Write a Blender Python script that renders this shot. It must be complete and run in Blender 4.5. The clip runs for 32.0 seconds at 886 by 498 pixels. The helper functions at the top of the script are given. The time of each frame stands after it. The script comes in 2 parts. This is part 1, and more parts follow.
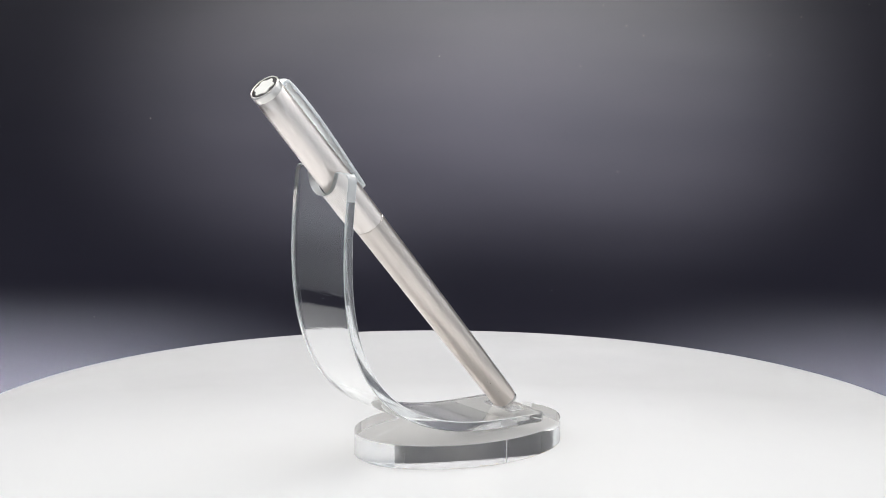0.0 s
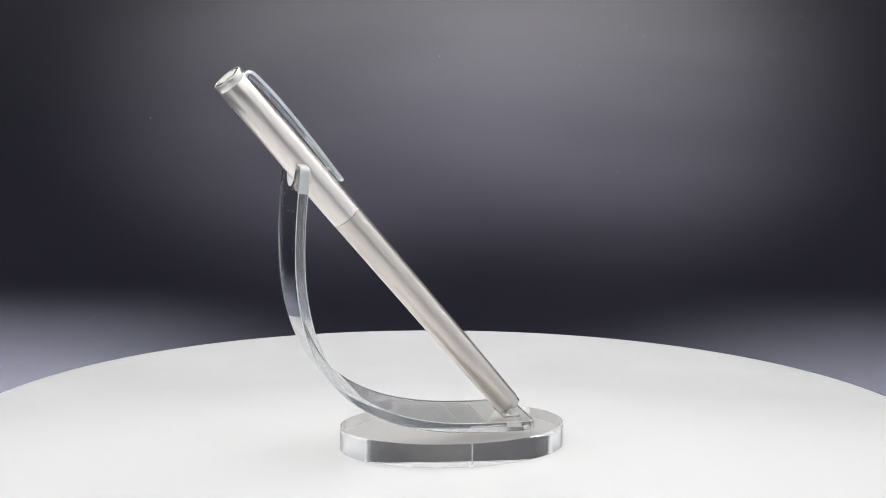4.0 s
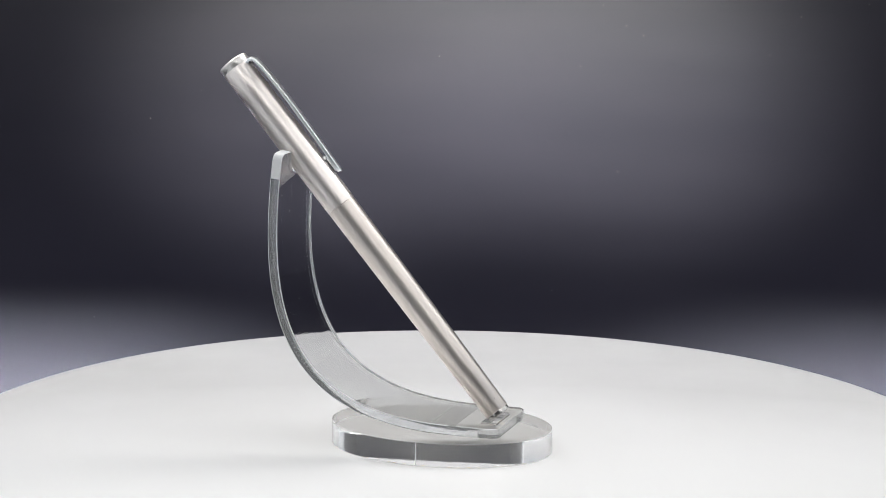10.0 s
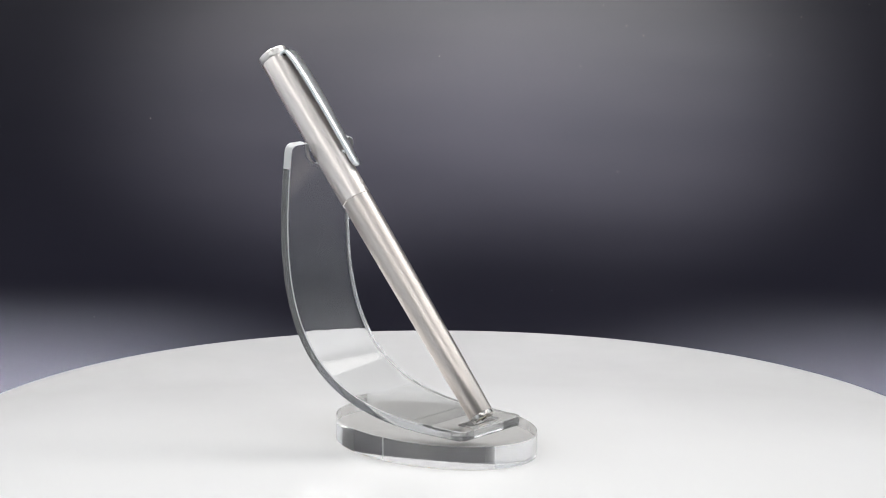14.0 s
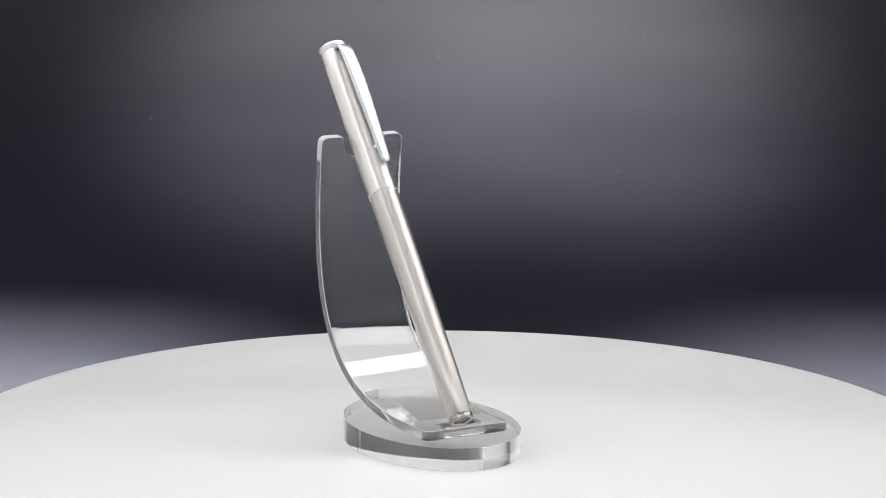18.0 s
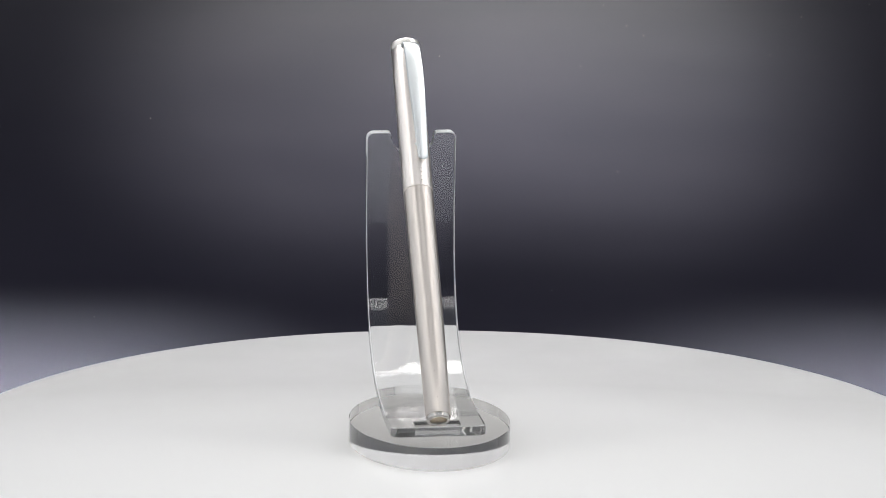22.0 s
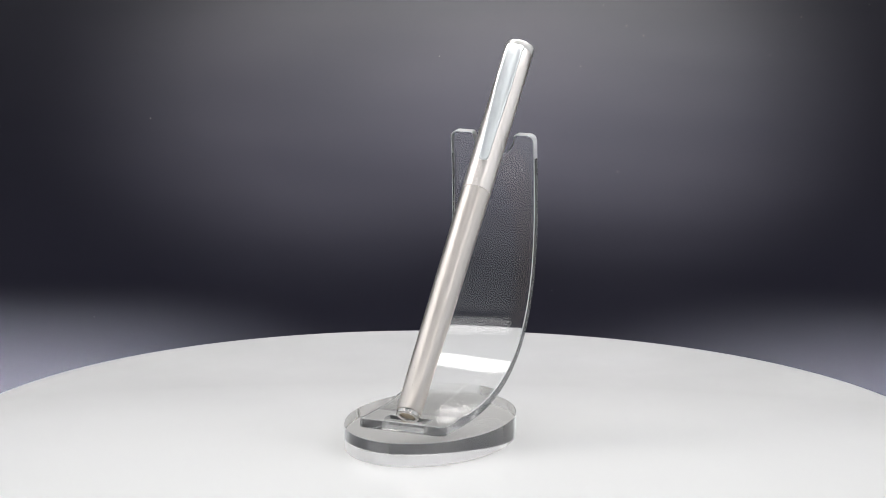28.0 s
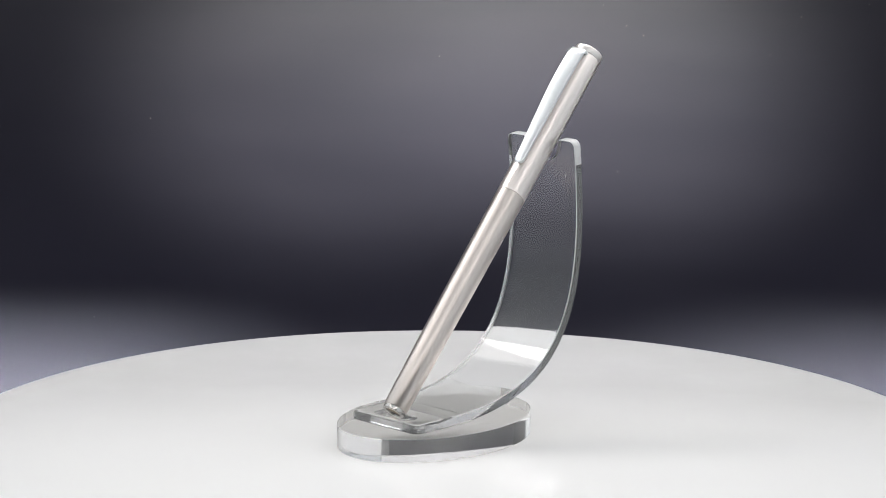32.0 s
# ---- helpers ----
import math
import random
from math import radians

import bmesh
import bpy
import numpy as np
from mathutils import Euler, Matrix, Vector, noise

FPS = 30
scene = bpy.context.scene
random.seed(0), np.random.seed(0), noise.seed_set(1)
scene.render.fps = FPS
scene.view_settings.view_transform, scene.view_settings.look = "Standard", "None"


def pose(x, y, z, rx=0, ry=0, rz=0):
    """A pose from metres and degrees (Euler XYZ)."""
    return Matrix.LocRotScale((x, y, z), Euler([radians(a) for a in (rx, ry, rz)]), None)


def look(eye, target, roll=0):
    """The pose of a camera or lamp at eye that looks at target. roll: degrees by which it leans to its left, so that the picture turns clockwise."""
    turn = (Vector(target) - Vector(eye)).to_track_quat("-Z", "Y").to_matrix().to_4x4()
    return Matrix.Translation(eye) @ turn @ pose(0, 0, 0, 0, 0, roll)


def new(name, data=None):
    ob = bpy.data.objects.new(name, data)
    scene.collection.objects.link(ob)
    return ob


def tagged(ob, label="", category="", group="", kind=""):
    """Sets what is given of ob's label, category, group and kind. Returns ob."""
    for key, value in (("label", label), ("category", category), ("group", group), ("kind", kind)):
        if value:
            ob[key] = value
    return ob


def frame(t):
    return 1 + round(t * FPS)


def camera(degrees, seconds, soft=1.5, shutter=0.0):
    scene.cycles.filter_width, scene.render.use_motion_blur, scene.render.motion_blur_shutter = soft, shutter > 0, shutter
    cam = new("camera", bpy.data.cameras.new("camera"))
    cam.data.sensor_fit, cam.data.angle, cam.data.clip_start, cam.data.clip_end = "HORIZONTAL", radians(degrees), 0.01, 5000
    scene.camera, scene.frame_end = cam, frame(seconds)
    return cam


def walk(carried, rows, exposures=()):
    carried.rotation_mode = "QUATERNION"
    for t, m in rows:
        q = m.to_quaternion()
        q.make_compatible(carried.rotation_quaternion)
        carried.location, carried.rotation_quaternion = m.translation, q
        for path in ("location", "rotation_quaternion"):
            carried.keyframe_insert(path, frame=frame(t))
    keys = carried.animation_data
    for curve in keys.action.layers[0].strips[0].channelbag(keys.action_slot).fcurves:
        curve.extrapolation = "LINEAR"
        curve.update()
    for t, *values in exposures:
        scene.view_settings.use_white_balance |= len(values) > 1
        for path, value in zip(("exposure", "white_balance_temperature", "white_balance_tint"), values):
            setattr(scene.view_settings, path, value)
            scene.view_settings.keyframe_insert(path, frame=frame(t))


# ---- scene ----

MM = 0.001
cam = camera(19.42, 32.0, soft=1.0)
EYE = Vector((0.0, -0.7533, 0.20125))
AIM = Vector((-0.00249, 0.98259, -0.18578))
walk(cam, [(0.0, look(EYE, EYE + AIM, 0.445)), (32.0, look(EYE, EYE + AIM, 0.445))],
     exposures=[(0, 0.15), (6, 0.12), (13, 0.09), (17, 0.07), (21, 0.01), (23, -0.03), (25, 0.0), (28, 0.03), (32, 0.05)])


# ---- light: lamp bars under the light box ceiling, pale side panels, unseen lamps added for backdrop and room ----
def area_lamp(name, at, to, size, size_y, watts, colour=(1, 1, 1)):
    data = bpy.data.lights.new(name, "AREA")
    data.shape, data.size, data.size_y, data.energy, data.color = "RECTANGLE", size, size_y, watts, colour
    ob = new(name, data)
    ob.matrix_world = look(at, to)
    return ob


def spot_lamp(name, at, to, degrees, watts, radius, colour=(1, 1, 1)):
    data = bpy.data.lights.new(name, "SPOT")
    data.spot_size, data.spot_blend, data.energy, data.shadow_soft_size, data.color = radians(degrees), 1.0, watts, radius, colour
    ob = new(name, data)
    ob.matrix_world = look(at, to)
    return ob


for side in (-1, 1):
    area_lamp("ceiling_side_bar", (0.33 * side, 0.0, 0.505), (0.30 * side, 0.0, 0.0), 0.82, 0.11, 0.50, (1.0, 0.98, 0.955))
    area_lamp("translucent_side_panel", (0.424 * side, -0.14, 0.24), (0.0, -0.14, 0.24), 1.00, 0.46, 0.19, (0.84, 0.93, 1.0))
area_lamp("ceiling_rear_bar", (0.0, 0.20, 0.505), (0.0, 0.02, 0.0), 0.82, 0.13, 3.1, (1.0, 0.978, 0.955))
area_lamp("ceiling_front_bar", (0.0, -0.56, 0.505), (0.0, -0.50, 0.0), 0.82, 0.17, 1.0, (1.0, 0.985, 0.975))
area_lamp("ceiling_middle_bar", (0.0, 0.0, 0.505), (0.0, 0.0001, 0.0), 0.02, 0.60, 0.13, (1.0, 0.985, 0.975))
# Unseen spots, added to lay a soft glow on the upper backdrop.
spot_lamp("added_backdrop_spot", (-0.10, -0.05, 0.50), (-0.052, 0.580, 0.040), 20.5, 140.0, 0.05, (1.0, 0.985, 0.78))
spot_lamp("added_backdrop_spot", (0.14, -0.05, 0.50), (0.080, 0.575, 0.038), 18.5, 158.0, 0.05, (1.0, 0.985, 0.78))
spot_lamp("added_backdrop_spot", (0.02, -0.05, 0.50), (0.03, 0.66, 0.12), 26, 36.0, 0.05, (1.0, 1.0, 0.76))
# Unseen narrow lamps, added to brighten the sheet's two low corners.
for side in (-1, 1):
    low_lamp = area_lamp("added_corner_lamp", (0.25 * side, 0.322, 0.505), (0.25 * side, 0.3221, 0.0), 0.26, 0.03, 2.1 - 0.4 * side, (0.97, 1.0, 0.85))
    low_lamp.data.spread = radians(25)
# Unseen cool fill, added so the acrylic and front table catch room light.
area_lamp("added_room_fill", (0.0, -1.3, 1.95), (0.0, -1.2999, 0.0), 0.6, 0.3, 8.0, (0.90, 0.96, 1.0))

world = bpy.data.worlds.new("studio_dark")
world.use_nodes = True
world.node_tree.nodes["Background"].inputs["Color"].default_value = (0.02, 0.02, 0.024, 1)
world.node_tree.nodes["Background"].inputs["Strength"].default_value = 0.3
scene.world = world
scene.cycles.caustics_refractive = scene.cycles.caustics_reflective = False


# ---- materials ----
def material(name, colour, rough=0.5, metal=0.0, **more):
    m = bpy.data.materials.new(name)
    m.use_nodes = True
    b = m.node_tree.nodes["Principled BSDF"]
    b.inputs["Base Color"].default_value = (*colour, 1)
    b.inputs["Roughness"].default_value = rough
    b.inputs["Metallic"].default_value = metal
    for key, value in more.items():
        b.inputs[key.replace("_", " ")].default_value = value
    return m


def nodes_of(m):
    return m.node_tree.nodes, m.node_tree.links, m.node_tree.nodes["Principled BSDF"]


def noise_on(m, scale, stretch=(1, 1, 1), detail=4.0, rough=0.55):
    """A noise in object space, stretched by the given factors."""
    n, l, b = nodes_of(m)
    co, mp, nz = n.new("ShaderNodeTexCoord"), n.new("ShaderNodeMapping"), n.new("ShaderNodeTexNoise")
    mp.inputs["Scale"].default_value = stretch
    nz.inputs["Scale"].default_value, nz.inputs["Detail"].default_value, nz.inputs["Roughness"].default_value = scale, detail, rough
    l.new(co.outputs["Object"], mp.inputs["Vector"])
    l.new(mp.outputs["Vector"], nz.inputs["Vector"])
    return nz.outputs["Fac"]


def ranged(m, source, lo, hi, low=0.3, high=0.7):
    n, l, b = nodes_of(m)
    r = n.new("ShaderNodeMapRange")
    r.inputs["From Min"].default_value, r.inputs["From Max"].default_value = low, high
    r.inputs["To Min"].default_value, r.inputs["To Max"].default_value = lo, hi
    l.new(source, r.inputs["Value"])
    return r.outputs["Result"]


def mixed(m, source, one, two):
    n, l, b = nodes_of(m)
    x = n.new("ShaderNodeMix")
    x.data_type = "RGBA"
    x.inputs["A"].default_value, x.inputs["B"].default_value = (*one, 1), (*two, 1)
    l.new(source, x.inputs["Factor"])
    return x.outputs["Result"]


def bumped(m, source, strength, distance):
    n, l, b = nodes_of(m)
    k = n.new("ShaderNodeBump")
    k.inputs["Strength"].default_value, k.inputs["Distance"].default_value = strength, distance
    l.new(source, k.inputs["Height"])
    l.new(k.outputs["Normal"], b.inputs["Normal"])


def brushed_steel(name, dull, bright, least=0.28, most=0.41):
    m = material(name, bright, 0.34, 1.0)
    n, l, b = nodes_of(m)
    fine = noise_on(m, 1.0, (3200, 3200, 70), 4)
    broad = noise_on(m, 1.0, (900, 900, 60), 5)
    l.new(ranged(m, fine, least, most), b.inputs["Roughness"])
    l.new(mixed(m, ranged(m, broad, 0, 1), dull, bright), b.inputs["Base Color"])
    bumped(m, fine, 0.16, 0.00004)
    return m


def backdrop_sheet():
    m = material("backdrop_sheet", (0.020, 0.020, 0.026), 0.45, 0.0, Specular_IOR_Level=0.2)
    n, l, b = nodes_of(m)
    rub = noise_on(m, 4.0, (1.2, 4, 7), 5)
    l.new(mixed(m, ranged(m, rub, 0, 1), (0.0130, 0.0127, 0.0212), (0.0157, 0.0153, 0.0252)), b.inputs["Base Color"])
    l.new(ranged(m, rub, 0.42, 0.5), b.inputs["Roughness"])
    bumped(m, noise_on(m, 900, (1, 1, 1), 3), 0.05, 0.0002)
    return m


def white_board():
    m = material("white_platter", (0.80, 0.80, 0.80), 0.2, 0.0, Specular_IOR_Level=0.24)
    n, l, b = nodes_of(m)
    cloud = noise_on(m, 14, (1, 1, 1), 4)
    l.new(mixed(m, ranged(m, cloud, 0, 1), (0.80, 0.80, 0.803), (0.808, 0.808, 0.806)), b.inputs["Base Color"])
    l.new(ranged(m, noise_on(m, 20), 0.17, 0.22), b.inputs["Roughness"])
    return m


def tent_cloth():
    """White lining with broad folds; uneven light on it is put into greyer patches."""
    m = material("creased_white_cloth", (0.80, 0.83, 0.86), 0.7)
    n, l, b = nodes_of(m)
    patchy = noise_on(m, 5.0, (1, 1, 0.6), 3)
    l.new(mixed(m, ranged(m, patchy, 0, 1, 0.38, 0.62), (0.58, 0.60, 0.62), (0.82, 0.84, 0.86)), b.inputs["Base Color"])
    bumped(m, noise_on(m, 9.0, (1, 1, 0.5), 3), 0.8, 0.03)
    return m


def acrylic(name, wave):
    m = material(name, (0.985, 0.99, 0.99), 0.0, 0.0, Transmission_Weight=1.0, IOR=1.49)
    bumped(m, noise_on(m, 1.0, (520, 45, 520), 3), wave, 0.00005)
    return m


# The barrel's darker reflections are put into the colour of its steel copy.
STEEL, BARREL = brushed_steel("brushed_steel", (0.875, 0.815, 0.775), (0.92, 0.86, 0.82), 0.30, 0.38), brushed_steel("dimmed_brushed_steel", (0.67, 0.615, 0.572), (0.75, 0.69, 0.645), 0.30, 0.39)
SHEET, WHITE, CLEAR, RIPPLED = backdrop_sheet(), white_board(), acrylic("clear_acrylic", 0.08), acrylic("rippled_acrylic_back", 0.3)
SATIN = material("satin_chrome", (0.86, 0.89, 0.90), 0.31, 1.0)
BLACK = material("black_resin", (0.014, 0.010, 0.011), 0.3, 0.0, Specular_IOR_Level=0.3)
IVORY = material("white_inlay", (0.85, 0.84, 0.80), 0.35)
DARK = material("slot_shade", (0.03, 0.028, 0.026), 0.6)
WORN = material("worn_pit", (0.34, 0.28, 0.24), 0.5, 1.0)
BRASS = material("brass_end", (0.55, 0.47, 0.36), 0.35, 1.0)
POLISH = material("polished_steel", (0.62, 0.60, 0.58), 0.2, 1.0)
DUST = material("pale_dust", (0.10, 0.097, 0.094), 0.9)
RIM = material("greenish_edge", (0.50, 0.60, 0.56), 0.25)
TOP = material("pale_ceiling_cloth", (0.74, 0.755, 0.77), 0.9)
SPECK = material("white_dust", (0.75, 0.75, 0.74), 0.9)
AMBER = material("amber_residue", (0.42, 0.30, 0.12), 0.4)
TENT = tent_cloth()
WALLS = material("grey_wall_paint", (0.22, 0.225, 0.235), 0.8)
GREY = material("turntable_housing", (0.75, 0.75, 0.75), 0.45)


def thick_acrylic(name, colour, ior=1.49):
    return material(name, colour, 0.0, 0.0, Transmission_Weight=1.0, IOR=ior)


BASE_CLEAR = thick_acrylic("thick_clear_acrylic", (0.99, 0.993, 0.993), 1.12)
WET_FACE = thick_acrylic("cemented_acrylic_face", (0.99, 0.993, 0.993), 1.02)     # faces that lie wet on what bears them
BASE_SIDE = material("laser_cut_acrylic", (0.985, 0.985, 0.99), 0.02, 0.0, Transmission_Weight=0.93, IOR=1.49)
FOOT_SIDE = material("polished_cut_edge", (0.96, 0.965, 0.97), 0.06, 0.0, Transmission_Weight=0.80, IOR=1.49)
RING = material("satin_steel_ring", (0.84, 0.815, 0.785), 0.34, 1.0)
EDGE = material("satin_cut_edge", (0.95, 0.97, 0.985), 0.10, 0.0, Transmission_Weight=0.84, IOR=1.49)
# Milky white also stands in for light gathered at the strip's top and chamfers.
FROST = material("milky_cut_edge", (0.90, 0.91, 0.92), 0.4, 0.0, Transmission_Weight=0.3, IOR=1.49)


# ---- mesh helpers ----
def thing(name, label, category, group="", kind=""):
    return tagged(new(name), label, category, group, kind)


def part(name, bm, mat, parent, label="", smooth=35.0):
    """Links a bmesh as one mesh object under a thing or a part; edges sharper than smooth degrees stay sharp."""
    bmesh.ops.recalc_face_normals(bm, faces=bm.faces)
    for f in bm.faces:
        f.smooth = True
    for e in bm.edges:
        if len(e.link_faces) == 2 and e.calc_face_angle(0.0) > radians(smooth):
            e.smooth = False
    data = bpy.data.meshes.new(name)
    bm.to_mesh(data)
    bm.free()
    for one in mat if isinstance(mat, (list, tuple)) else [mat]:
        data.materials.append(one)
    ob = new(name, data)
    ob.parent = parent
    if label:
        ob["label"] = label
    return ob


def lathe(profile, n=96, close=False):
    """A turned body about z from (radius, height) pairs; a radius of 0 closes an end."""
    bm = bmesh.new()
    rings = []
    for r, z in profile:
        if r < 1e-7:
            rings.append([bm.verts.new((0, 0, z))])
        else:
            rings.append([bm.verts.new((r * math.cos(2 * math.pi * i / n), r * math.sin(2 * math.pi * i / n), z)) for i in range(n)])
    pairs = list(zip(rings, rings[1:]))
    if close:
        pairs.append((rings[-1], rings[0]))
    for a, b in pairs:
        for i in range(n):
            j = (i + 1) % n
            if len(a) == 1:
                bm.faces.new((a[0], b[i], b[j]))
            elif len(b) == 1:
                bm.faces.new((a[i], a[j], b[0]))
            else:
                bm.faces.new((a[i], a[j], b[j], b[i]))
    return bm


def box(x0, x1, y0, y1, z0, z1, bevel=0.0):
    bm = bmesh.new()
    bmesh.ops.create_cube(bm, size=1)
    for v in bm.verts:
        v.co = ((x0 + x1) / 2 + v.co.x * (x1 - x0), (y0 + y1) / 2 + v.co.y * (y1 - y0), (z0 + z1) / 2 + v.co.z * (z1 - z0))
    if bevel:
        bmesh.ops.bevel(bm, geom=bm.edges[:], offset=bevel, segments=2, profile=0.5, affect="EDGES")
    return bm


# ---- the turning of the platter ----
STAND_AT = Vector((-0.18 * MM, -5.65 * MM, 0))


def turn(t):
    """Degrees by which the platter has turned; the stand's foot points right at about 6.6 s and to the eye at about 23.5 s."""
    return 3.133 - 5.291 * (t - 6) + 0.0025 * (t - 6) * (t - 32)


# ---- the set: sweep, room, turntable ----
FLOOR_Z = -0.075


def sweep(y0=-0.20, bend=0.30, wall=0.66, top=0.50, half=0.41):
    """A sheet that lies flat, rises in a wide curve and stands behind the turntable."""
    line = [(y0, FLOOR_Z), (bend, FLOOR_Z)]
    for i in range(1, 41):
        a = math.pi / 2 * i / 40
        line.append((bend + (wall - bend) * math.sin(a), FLOOR_Z + (wall - bend) * 0.9 * (1 - math.cos(a))))
    line.append((wall + 0.03, top))
    bm = bmesh.new()
    rows = [[bm.verts.new((x, y, z)) for x in (-half, half)] for y, z in line]
    low = [[bm.verts.new((x, y + 0.002, z - 0.002)) for x in (-half, half)] for y, z in line]
    for a, b in zip(rows, rows[1:]):
        bm.faces.new((a[0], a[1], b[1], b[0]))
    for a, b in zip(low, low[1:]):
        bm.faces.new((a[0], b[0], b[1], a[1]))
    for k in range(len(rows) - 1):
        bm.faces.new((rows[k][0], rows[k + 1][0], low[k + 1][0], low[k][0]))
        bm.faces.new((rows[k][1], low[k][1], low[k + 1][1], rows[k + 1][1]))
    bm.faces.new((rows[0][0], low[0][0], low[0][1], rows[0][1]))
    bm.faces.new((rows[-1][0], rows[-1][1], low[-1][1], low[-1][0]))
    return tagged(part("backdrop", bm, SHEET, None), "dark grey satin studio backdrop sheet curving up behind", "backdrop", kind="structure")


sweep()
# pale flecks caught on the sheet
flecks = bmesh.new()
for x, y, r in ((0.1654, 0.5854, 0.30), (0.0671, 0.5802, 0.34), (-0.0060, 0.5839, 0.30), (-0.1528, 0.5548, 0.42), (0.0839, 0.5286, 0.34), (0.1002, 0.5927, 0.30),
             (0.0915, 0.5964, 0.30), (0.1830, 0.6001, 0.30), (0.2190, 0.6047, 0.36), (-0.1650, 0.4241, 0.34), (0.0486, 0.4491, 0.28), (0.0798, 0.6038, 0.26), (-0.1279, 0.5683, 0.24)):
    z = FLOOR_Z + 0.324 * (1 - math.sqrt(1 - ((y - 0.30) / 0.36) ** 2)) + 0.0004
    bmesh.ops.create_icosphere(flecks, subdivisions=1, radius=r * MM, matrix=Matrix.Translation((x, y - 0.0003, z)))
tagged(part("lint_flecks", flecks, DUST, None), "tiny pale lint flecks on the dark backdrop sheet", "lint", kind="stuff")

# the light box round the set: creased white side walls and a pale ceiling, open to a dim room towards the eye
BOX_X, BOX_Y0, BOX_Y1, BOX_Z = 0.43, -0.66, 0.76, 0.52


for nm, bm in (("wall_west", box(-BOX_X - 0.01, -BOX_X, BOX_Y0, 0.40, FLOOR_Z, BOX_Z)), ("wall_east", box(BOX_X, BOX_X + 0.01, BOX_Y0, 0.40, FLOOR_Z, BOX_Z)),
               ("ceiling", box(-BOX_X - 0.01, BOX_X + 0.01, BOX_Y0, BOX_Y1, BOX_Z, BOX_Z + 0.01)), 
               ("table", box(-BOX_X, BOX_X, BOX_Y0 - 0.45, BOX_Y1, FLOOR_Z - 0.008, FLOOR_Z - 0.0025))):
    tagged(part(nm, bm, TOP if nm == "ceiling" else TENT, None), ("plain pale grey" if nm == "ceiling" else "creased matt white") + " light box " + ("floor panel" if nm == "table" else nm.split("_")[0]), nm.split("_")[0], kind="structure")
# Unseen dark panels, added to darken what the pen's edges reflect.
for nm, x in (("wall_west_rear", -BOX_X - 0.01), ("wall_east_rear", BOX_X)):
    tagged(part(nm, box(x, x + 0.01, 0.401, BOX_Y1, FLOOR_Z, BOX_Z), SHEET, None), "added unseen dark panel closing the light box beside the backdrop", "wall", kind="structure")
X0, X1, Y0, Y1, Z0, Z1 = -1.8, 1.8, -1.9, 1.2, FLOOR_Z - 0.010, 2.0
for nm, bm in (("floor", box(X0, X1, Y0, Y1, Z0 - 0.08, Z0 - 0.001)), ("room_ceiling", box(X0, X1, Y0, Y1, Z1, Z1 + 0.1)),
               ("room_wall_north", box(X0, X1, Y1, Y1 + 0.1, Z0, Z1)), ("room_wall_south", box(X0, X1, Y0 - 0.1, Y0, Z0, Z1)),
               ("room_wall_west", box(X0 - 0.1, X0, Y0, Y1, Z0, Z1)), ("room_wall_east", box(X1, X1 + 0.1, Y0, Y1, Z0, Z1))):
    tagged(part(nm, bm, WALLS, None), "plain dim grey painted room " + nm.split("_")[-1], "room wall" if "wall" in nm else nm.split("_")[-1], kind="structure")

turntable = thing("turntable", "round glossy white display turntable standing on the dark sheet", "turntable")
turntable.location = (0, 0, FLOOR_Z)
H = -FLOOR_Z
R = 155.0 * MM
part("housing", lathe([(0, 0), (0.110, 0), (0.116, 0.004), (0.116, H - 0.016), (0.112, H - 0.012), (0, H - 0.012)]), GREY, turntable)
platter = part("platter", lathe([(0, -0.010), (R - 0.003, -0.010), (R - 0.001, -0.009), (R, -0.007), (R, -0.0012), (R - 0.0004, -0.0004), (R - 0.0012, 0), (0, 0)], 256), WHITE, turntable, "white glossy round platter")
platter.location = (0, 0, H)
part("rim", lathe([(R + 0.0001, -0.0095), (R + 0.0006, -0.009), (R + 0.0006, -0.0010), (R + 0.0001, -0.0005)], 256, close=True), RIM, platter, "pale greenish edge of the platter")


# ---- the stand ----
BASE_Z, BASE_H = 0.15 * MM, 7.1 * MM
A, B = 33.66 * MM, 23.99 * MM


def oval(a, b, h, n=160, edge=0.14 * MM):
    bm = bmesh.new()
    rings = []
    for inset, z in ((edge, 0), (0, edge), (0, h - edge), (edge, h)):
        rings.append([bm.verts.new(((a - inset) * math.cos(2 * math.pi * i / n), (b - inset) * math.sin(2 * math.pi * i / n), z)) for i in range(n)])
    for p, q in zip(rings, rings[1:]):
        for i in range(n):
            j = (i + 1) % n
            bm.faces.new((p[i], p[j], q[j], q[i]))
    bm.faces.new(rings[0][::-1]).material_index = 2
    bm.faces.new(rings[-1]).material_index = 1
    return bm


def bezier(p, t):
    s = 1 - t
    return tuple(s ** 3 * p[0][k] + 3 * s * s * t * p[1][k] + 3 * s * t * t * p[2][k] + t ** 3 * p[3][k] for k in (0, 1))


FOOT_Z = 7.4          # underside of the foot, in millimetres
THICK = 2.95
BEND = ((8.0, FOOT_Z), (-32.0, FOOT_Z), (-49.8, 24.5), (-49.8, 62.0))
RISE = ((-49.8, 62.0), (-49.8, 68.5), (-49.35, 77.0), (-48.0, 87.7))
HALF = 14.0
NOTCH_V, NOTCH_R, NOTCH_DROP = 0.4, 6.9, 0.4


def strip_line():
    """The underside of the bent strip, from the foot's end to the top: (u, z, normal u, normal z)."""
    pts = [(8.0 + k * 0.1, FOOT_Z) for k in range(1, 142)][::-1]
    pts += [bezier(BEND, k / 72) for k in range(73)]
    pts += [bezier(RISE, k / 24) for k in range(1, 25)]
    return pts


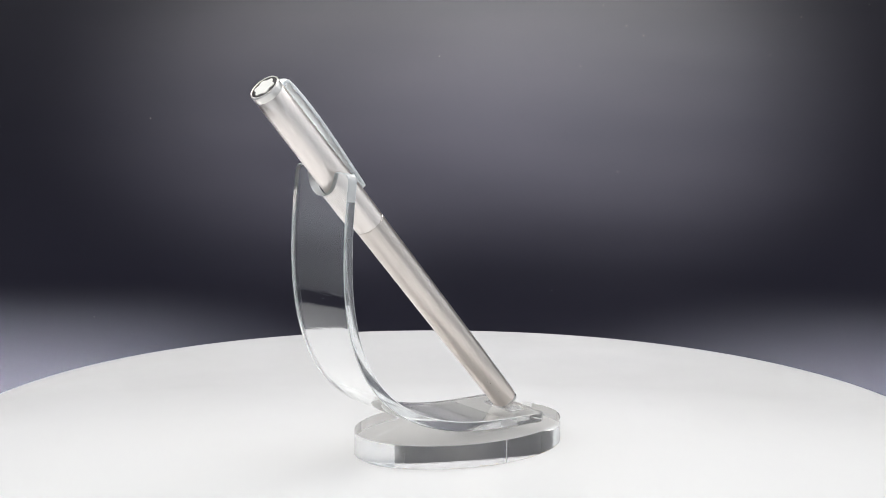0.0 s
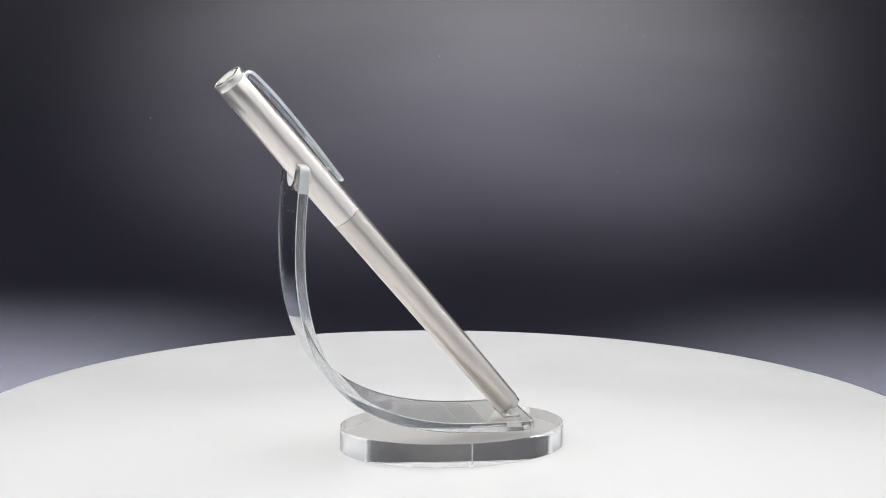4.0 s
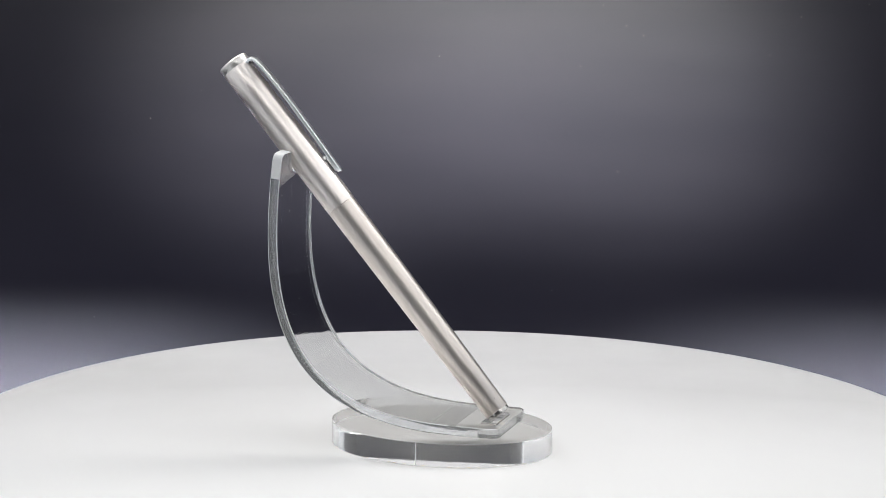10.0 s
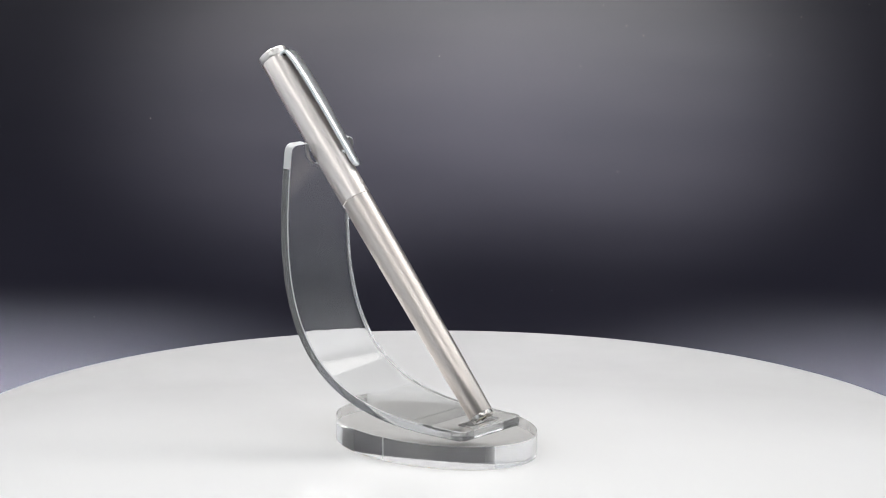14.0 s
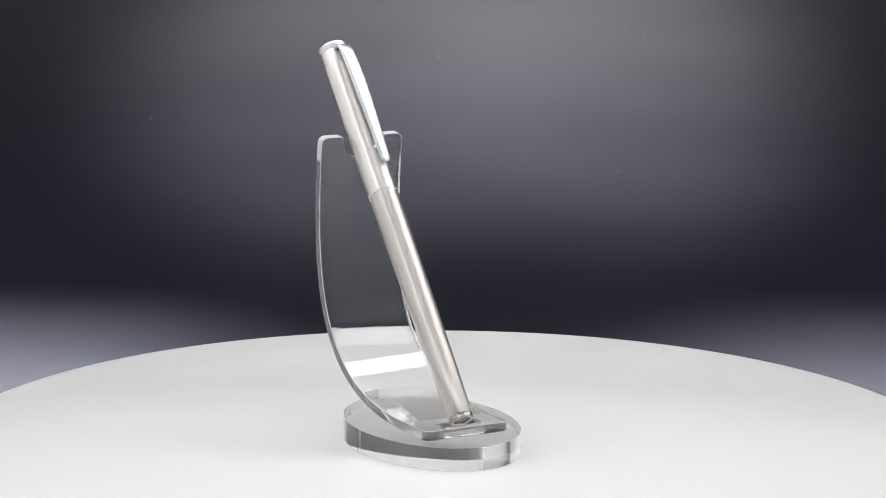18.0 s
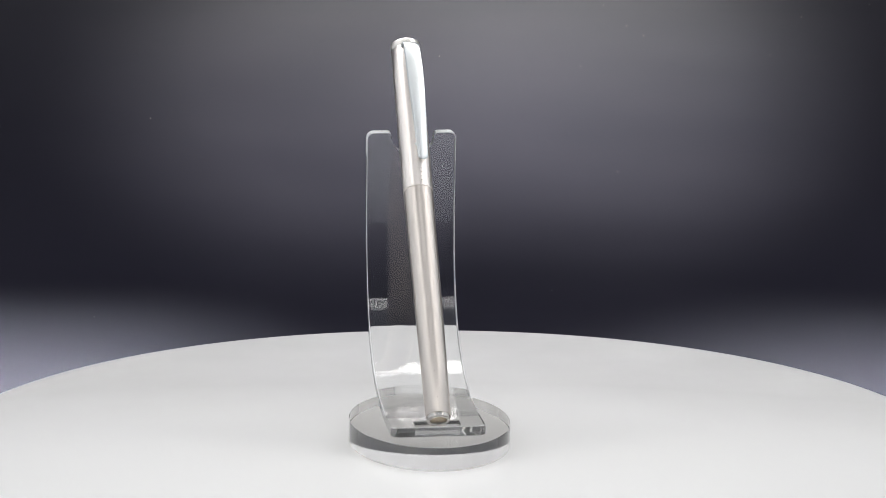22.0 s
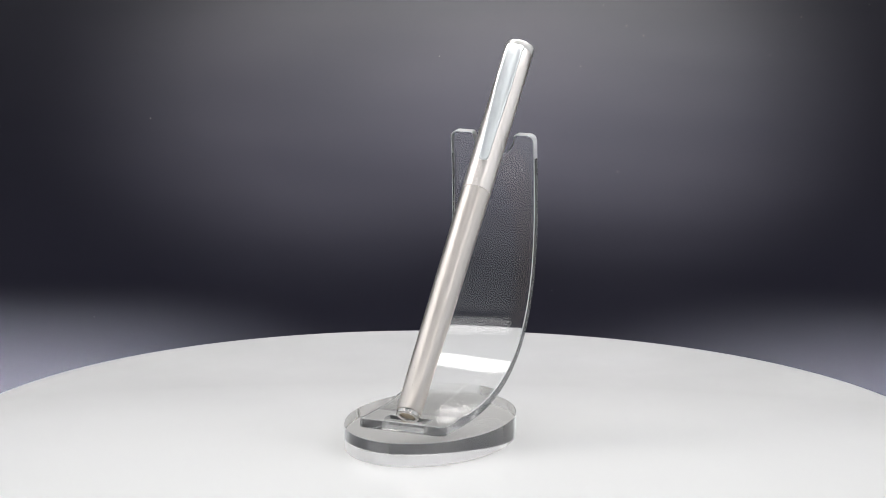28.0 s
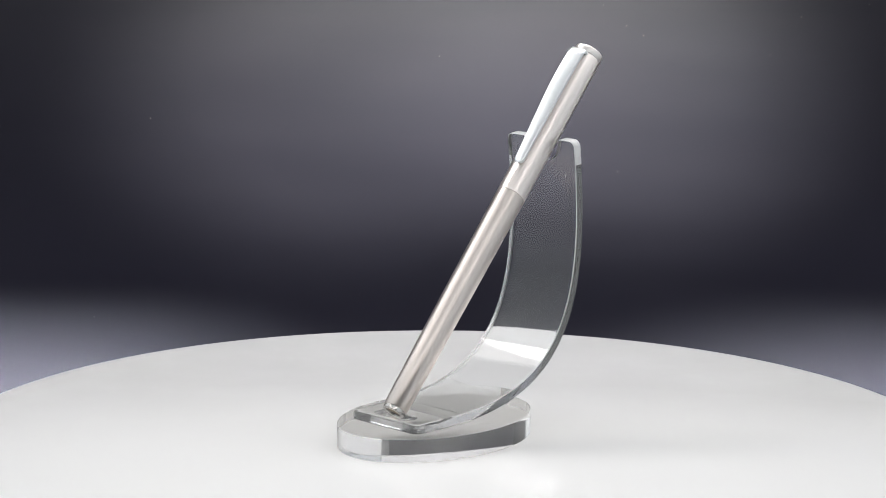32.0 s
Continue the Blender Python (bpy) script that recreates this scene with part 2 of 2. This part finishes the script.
def arc_at(line, s):
    """A point and the inward normal at the arc length s along a line."""
    for (u0, z0), (u1, z1) in zip(line, line[1:]):
        d = math.hypot(u1 - u0, z1 - z0)
        if s <= d or (u1, z1) == line[-1]:
            f = s / d
            return u0 + (u1 - u0) * f, z0 + (z1 - z0) * f
        s -= d


def top_cut(v):
    """How far below its top the strip ends at the width v: rounded corners and the round notch for the pen."""
    x = abs(v)
    drop = 0.0
    if x > HALF - 2.2:
        drop = 2.2 - math.sqrt(max(0.0, 2.2 ** 2 - (x - HALF + 2.2) ** 2))
    w = abs(v - NOTCH_V)
    lip = 1.2
    if w < NOTCH_R:
        drop = NOTCH_DROP + math.sqrt(NOTCH_R ** 2 - w * w) * 1.02
    elif w < NOTCH_R + lip:
        drop = max(drop, NOTCH_DROP * 1.6 * (1 - math.sqrt(max(0.0, 1 - ((NOTCH_R + lip - w) / lip) ** 2))))
    return drop


def end_cut(v):
    """How far the foot's rounded corners are cut back at the width v."""
    x, r = abs(v), 2.2
    return r - math.sqrt(max(0.0, r * r - (x - HALF + r) ** 2)) if x > HALF - r else 0.0


SLOT_V, SLOT_U0, SLOT_U1, FOOT_END = 6.8, 14.4, 19.0, 21.9


def bent_strip():
    line = strip_line()
    start = (FOOT_END, FOOT_Z)
    line = [start] + [p for p in line if p[0] < FOOT_END - 0.02]
    length = sum(math.hypot(b[0] - a[0], b[1] - a[1]) for a, b in zip(line, line[1:]))
    vs = {-HALF, HALF, -SLOT_V, SLOT_V}
    for k in range(0, 9):
        for q in (-1, 1):
            vs.add(q * (HALF - 2.2 + 2.2 * math.sin(math.pi / 2 * k / 8)))
    for k in range(0, 33):
        vs.add(NOTCH_V + NOTCH_R * math.cos(math.pi * k / 32))
    for k in range(0, 7):
        for q in (-1, 1):
            vs.add(NOTCH_V + q * (NOTCH_R + 1.2 * k / 6))
    vs = sorted(vs)
    keep = [vs[0]]
    for v in vs[1:]:
        if v - keep[-1] > 0.05:
            keep.append(v)
    vs = keep
    s_slot1, s_slot0, s_bend = FOOT_END - SLOT_U1, FOOT_END - SLOT_U0, FOOT_END - 8.0
    s_top0 = length - 7.6
    rows = [("end", 0.0), ("at", s_slot1), ("at", s_slot0), ("at", s_bend)]
    n = 96
    rows += [("at", s_bend + (s_top0 - s_bend) * k / n) for k in range(1, n + 1)]
    rows += [("top", 0.0)]

    worn = 0.22           # the narrow chamfer along every edge

    def place(i, j, inset, rise):
        kind, s = rows[i]
        v = vs[j]
        if kind == "end":
            s = end_cut(v) + inset
        elif kind == "top":
            s = length - top_cut(v) - inset
        elif i in (1, 2) and abs(v) <= SLOT_V + 0.001:
            s += inset * (-1 if i == 1 else 1)
        s, e = min(max(s, 0.0), length), 0.4
        u, z = arc_at(line, s)
        a, b = arc_at(line, max(s - e, 0.0)), arc_at(line, min(s + e, length))
        du, dz = b[0] - a[0], b[1] - a[1]
        d = math.hypot(du, dz)
        return ((u + dz / d * rise) * MM, v * (1 - inset / HALF) * MM, (z - du / d * rise) * MM)

    bm = bmesh.new()
    levels = [(worn, 0.0), (0.0, worn), (0.0, THICK - worn), (worn, THICK)]
    made = {}

    def vert(level, i, j):
        if (level, i, j) not in made:
            made[level, i, j] = bm.verts.new(place(i, j, *levels[level]))
        return made[level, i, j]

    cells = {(i, j) for i in range(len(rows) - 1) for j in range(len(vs) - 1) if not (i == 1 and abs(vs[j] + vs[j + 1]) / 2 < SLOT_V)}
    for i, j in sorted(cells):
        for k in (0, 3):
            f = bm.faces.new((vert(k, i, j), vert(k, i, j + 1), vert(k, i + 1, j + 1), vert(k, i + 1, j)))
            f.material_index = (4 if i < 3 else 5) if k == 0 else 0
        for di, dj, p, q in ((-1, 0, (i, j), (i, j + 1)), (1, 0, (i + 1, j), (i + 1, j + 1)), (0, -1, (i, j), (i + 1, j)), (0, 1, (i, j + 1), (i + 1, j + 1))):
            if (i + di, j + dj) not in cells:
                for k in range(3):
                    f = bm.faces.new((vert(k, *p), vert(k, *q), vert(k + 1, *q), vert(k + 1, *p)))
                    f.material_index = 3 if i < 4 else 2 if i >= len(rows) - 2 or k != 1 else 1
    return bm


stand = thing("pen_stand", "clear acrylic pen stand with oval base and curved notched arm", "pen stand")
base = part("base", oval(A, B, BASE_H), [BASE_SIDE, BASE_CLEAR, WET_FACE], stand, "thick clear acrylic oval base plate")
base.location = (0, 0, BASE_Z)
part("cut_mark", box(0.0, 0.28 * MM, -B - 0.05 * MM, -B + 0.10 * MM, 0.3 * MM, BASE_H - 0.3 * MM), FROST, base, "fine pale cut line down the base edge")
arm = part("arm", bent_strip(), [CLEAR, EDGE, FROST, FOOT_SIDE, WET_FACE, RIPPLED], stand, "bent clear acrylic strip with a round notch and a slotted foot", 32)
for clear_part in (base, arm):
    clear_part.visible_shadow = False

part("glue_line", box(-0.4 * MM, 0.1 * MM, -13.2 * MM, 13.2 * MM, BASE_Z + BASE_H + 0.02 * MM, FOOT_Z * MM - 0.02 * MM), FROST, arm, "pale line of cement under the arm")
residue = bmesh.new()
grit = random.Random(3)
for k in range(18):
    c = grit.uniform(-2.6, -0.5)
    r = grit.uniform(0.06, 0.16)
    bmesh.ops.create_icosphere(residue, subdivisions=1, radius=r * MM, matrix=Matrix.Translation(((A + 0.05 * MM) * math.cos(c), (B + 0.05 * MM) * math.sin(c), 0.25 * MM)) @ Matrix.Diagonal((2.5, 1, 0.8, 1)))
part("residue", residue, AMBER, base, "amber specks of residue along the lower edge")["kind"] = "stuff"
chips = bmesh.new()
for k in range(44):
    c = grit.gauss(0.0, 0.55)
    r = grit.uniform(0.04, 0.10)
    bmesh.ops.create_icosphere(chips, subdivisions=1, radius=r * MM, matrix=Matrix.Translation((A * math.cos(c), B * math.sin(c), BASE_H - 0.12 * MM)) @ Matrix.Rotation(c, 4, "Z") @ Matrix.Diagonal((1, 2.2, 1.5, 1)))
part("edge_chips", chips, FROST, base, "pale chipped flecks along the upper edge")["kind"] = "stuff"
dust = bmesh.new()
dice = random.Random(7)
rise_line = [p for p in strip_line() if p[0] < 8.0]
for k in range(46):
    u, z = dice.choice(rise_line[20:95])
    side = dice.choice((-0.03, THICK + 0.03))
    k0 = rise_line.index((u, z))
    a, b = rise_line[k0 - 1], rise_line[min(k0 + 1, len(rise_line) - 1)]
    d = math.hypot(b[0] - a[0], b[1] - a[1])
    du, dz = (b[0] - a[0]) / d, (b[1] - a[1]) / d
    r = dice.choice((0.05, 0.06, 0.07, 0.09, 0.13))
    at = Vector(((u + dz * side) * MM, dice.uniform(-12.5, 12.5) * MM, (z - du * side) * MM))
    bmesh.ops.create_icosphere(dust, subdivisions=1, radius=r * MM, matrix=Matrix.Translation(at) @ Euler((dice.uniform(0, 3), dice.uniform(0, 3), 0)).to_matrix().to_4x4() @ Matrix.Diagonal((dice.choice((1, 1, 1.6, 3.5)), 1, 0.7, 1)))
part("dust", dust, SPECK, arm, "fine pale dust specks on the acrylic")["kind"] = "stuff"

# a short ladder of saw marks down one cut edge of the bend
marks = bmesh.new()
for k in range(8):
    u, z = bezier(BEND, 0.53 + 0.018 * k)
    a, b = bezier(BEND, 0.52 + 0.018 * k), bezier(BEND, 0.54 + 0.018 * k)
    d = math.hypot(b[0] - a[0], b[1] - a[1])
    nu, nz = (b[1] - a[1]) / d, -(b[0] - a[0]) / d
    tick = box(-0.3 * MM, 0.3 * MM, -0.015 * MM, 0.015 * MM, -0.035 * MM, 0.035 * MM)
    tick.transform(Matrix.Translation(((u + 1.5 * nu) * MM, -HALF * MM, (z + 1.5 * nz) * MM)) @ Matrix.Rotation(-math.atan2(nz, nu), 4, "Y"))
    rows = {v: marks.verts.new(v.co) for v in tick.verts}
    for f in tick.faces:
        marks.faces.new([rows[v] for v in f.verts])
    tick.free()
part("saw_marks", marks, FROST, arm, "short pale saw marks on the cut edge")["kind"] = "stuff"

# ---- the pen ----
PEN_TIP = Vector((18.22 * MM, 0.34 * MM, 10.89 * MM))
PEN_AXIS = Vector((-0.64299, 0.00067, 0.76587)).normalized()
pen = thing("pen", "slim brushed steel pen with chrome clip leaning in the stand", "pen")
LIP = 78.0


def mm(profile):
    return [(r * MM, z * MM) for r, z in profile]


part("barrel", lathe(mm([(0, 1.6), (3.1, 1.6), (3.62, 1.65), (3.72, 1.9), (3.98, 20), (4.22, 40), (4.40, 60), (4.54, LIP - 0.22), (4.44, LIP - 0.16), (4.44, LIP - 0.04), (0, LIP - 0.05)]), 96), BARREL, pen, "tapered brushed steel barrel")
pits = bmesh.new()
for z, degrees, size in ((11.5, -119, 0.20), (12.4, -126, 0.10), (7.2, -112, 0.12), (8.6, -134, 0.09), (19.0, -70, 0.10), (5.2, -40, 0.11), (14.8, -8, 0.13), (9.1, 6, 0.09), (6.3, -3, 0.12), (24.0, 10, 0.09)):
    r, c = 3.72 + 0.0144 * (z - 1.9), radians(degrees)
    bmesh.ops.create_icosphere(pits, subdivisions=1, radius=0.75 * size * MM, matrix=Matrix.Translation((r * math.cos(c) * MM, r * math.sin(c) * MM, z * MM)) @ Matrix.Rotation(c, 4, "Z") @ Matrix.Diagonal((0.2, 1, 1.7, 1)))
part("pits", pits, WORN, pen, "tiny dark pits and nicks near the barrel end")["kind"] = "stuff"
end = part("end_ring", lathe(mm([(2.4, 1.7), (2.4, 0.5), (2.5, 0.3), (3.2, 0.25), (3.5, 0.5), (3.54, 1.0), (3.45, 1.7)]), 64), POLISH, pen, "polished ring at the barrel end")
part("end_plug", lathe(mm([(0, 0.9), (2.38, 0.9), (2.38, 1.6), (0, 1.6)]), 48), BRASS, end, "brass coloured end plug")
part("cap", lathe(mm([(0, LIP), (4.38, LIP), (4.58, LIP + 0.15), (4.64, LIP + 6), (4.70, 100), (4.64, 120), (4.58, 129.5), (4.48, 129.7), (0, 129.7)]), 96), STEEL, pen, "brushed steel cap")
ring = part("cap_ring", lathe(mm([(0, 129.7), (4.53, 129.7), (4.62, 129.9), (4.62, 131.6), (4.58, 131.85), (4.48, 132.05), (4.36, 132.14), (4.24, 132.12), (4.17, 132.0), (4.16, 131.5), (0, 131.5)]), 96), RING, pen, "satin chrome ring round the cap top")
part("top_disc", lathe(mm([(0, 131.5), (4.13, 131.52), (4.11, 132.0), (0, 132.05)]), 64), BLACK, ring, "black inlaid disc")


def lobed(r, z0, z1, n=72):
    bm = bmesh.new()
    rows = []
    for z, k in ((z0, 1.0), (z1, 0.97)):
        rows.append([bm.verts.new((k * r * (0.90 + 0.10 * math.cos(6 * a)) * math.cos(a), k * r * (0.90 + 0.10 * math.cos(6 * a)) * math.sin(a), z)) for a in (2 * math.pi * i / n for i in range(n))])
    for i in range(n):
        j = (i + 1) % n
        bm.faces.new((rows[0][i], rows[0][j], rows[1][j], rows[1][i]))
    bm.faces.new(rows[1])
    bm.faces.new(rows[0][::-1])
    return bm


part("inlay", lobed(3.5 * MM, 131.9 * MM, 132.18 * MM), IVORY, ring, "white rounded inlay on the cap top")


def clip_mesh():
    """The spring clip along z: rises from the cap, arches and falls to a blunt tip; its width tapers."""
    spine = [(129.1, 3.5), (129.45, 4.5), (129.2, 5.45), (128.4, 6.05), (126.9, 6.3), (125.0, 6.5), (121, 6.75), (117, 6.85), (112, 6.85), (106, 6.75), (100, 6.6), (95, 6.4), (91, 6.25), (88.3, 6.15), (87.3, 6.1), (86.8, 6.02), (86.5, 5.9)]

    def width(z):
        w = 2.7 if z > 114 else 2.7 - (114 - z) / 27 * 1.12
        return w * math.sqrt(max(0.12, 1 - ((87.6 - z) / 1.2) ** 2)) if z < 87.6 else w

    bm = bmesh.new()
    rings = []
    for k, (z, x) in enumerate(spine):
        a, b = spine[max(k - 1, 0)], spine[min(k + 1, len(spine) - 1)]
        dz, dx = b[0] - a[0], b[1] - a[1]
        d = math.hypot(dz, dx)
        nz, nx = dx / d, -dz / d          # outward from the cap
        w = width(z)
        lean = (108.0 - z) / 22 * 0.3       # the clip is set a little askew
        ring = [bm.verts.new(((x - 0.7 * nx) * MM, (y + lean) * MM, (z - 0.7 * nz) * MM)) for y in (0.93 * w, -0.93 * w)]
        for q in range(11):
            c = math.pi * q / 10
            h = 0.85 * max(math.sin(c), 0.0) ** 0.4 - 0.3
            ring.append(bm.verts.new(((x + nx * h) * MM, (lean - w * math.copysign(abs(math.cos(c)) ** 0.8, math.cos(c))) * MM, (z + nz * h) * MM)))
        rings.append(ring)
    for p, q in zip(rings, rings[1:]):
        for i in range(len(p)):
            j = (i + 1) % len(p)
            bm.faces.new((p[i], p[j], q[j], q[i]))
    bm.faces.new(rings[0])
    bm.faces.new(rings[-1][::-1])
    return bm


CLIP_TURN = 13.0
clip = part("clip", clip_mesh(), SATIN, pen, "polished chrome spring clip")
clip.matrix_basis = pose(0, 0, 0, 0, 0, CLIP_TURN)


def rounded_bar(x, z, half, r, n=16):
    """A short bar with round ends, lying across the clip."""
    bm = bmesh.new()
    rings = []
    for k in range(9):
        c = math.pi * k / 8
        y = half * (-1 if k < 4 else 1 if k > 4 else 0) - r * math.cos(c)
        q = max(r * math.sin(c), 0.02 * r) if k != 4 else r
        rings.append([bm.verts.new(((x + q * math.cos(2 * math.pi * i / n)) * MM, y * MM, (z + q * math.sin(2 * math.pi * i / n)) * MM)) for i in range(n)])
    for p, q in zip(rings, rings[1:]):
        for i in range(n):
            j = (i + 1) % n
            bm.faces.new((p[i], p[j], q[j], q[i]))
    bm.faces.new(rings[0])
    bm.faces.new(rings[-1][::-1])
    return bm


part("clip_pad", rounded_bar(5.0, 92.3, 0.95, 0.62), SATIN, clip, "small rounded contact bar under the clip")
part("clip_tongue", box(4.9 * MM, 5.75 * MM, -0.75 * MM, 0.75 * MM, 87.2 * MM, 91.9 * MM, 0.38 * MM), SATIN, clip, "folded underside of the clip tip")
# The slot is a solid block; its shade is put into the dark colour.
part("clip_slot", box(4.2 * MM, 4.70 * MM, -2.3 * MM, 1.8 * MM, 128.2 * MM, 129.55 * MM), DARK, pen, "dark block for the shaded slot from which the clip rises").matrix_basis = pose(0, 0, 0, 0, 0, CLIP_TURN)
for k in range(4):
    mark = part("raised_mark", box(4.4 * MM, 4.74 * MM, -0.36 * MM, 0.36 * MM, -0.34 * MM, 0.34 * MM, 0.13 * MM), STEEL, pen, "small struck mark on the cap" if k == 0 else "")
    mark.matrix_basis = pose(0, 0, (80.0 + 1.45 * k) * MM, 0, 0, 12)


def pen_pose():
    z = PEN_AXIS
    y = Vector((0, 1, 0))
    x = y.cross(z).normalized()
    y = z.cross(x)
    return Matrix.Translation(PEN_TIP) @ Matrix((x, y, z)).transposed().to_4x4()


def motions():
    local = pen_pose()
    rows, stand_rows, pen_rows = [], [], []
    for k in range(33):
        spin = pose(0, 0, 0, 0, 0, turn(k))
        rows.append((k, pose(0, 0, H, 0, 0, turn(k))))
        stand_rows.append((k, spin @ Matrix.Translation(STAND_AT)))
        pen_rows.append((k, spin @ Matrix.Translation(STAND_AT) @ local))
    walk(platter, rows)
    walk(stand, stand_rows)
    walk(pen, pen_rows)


motions()
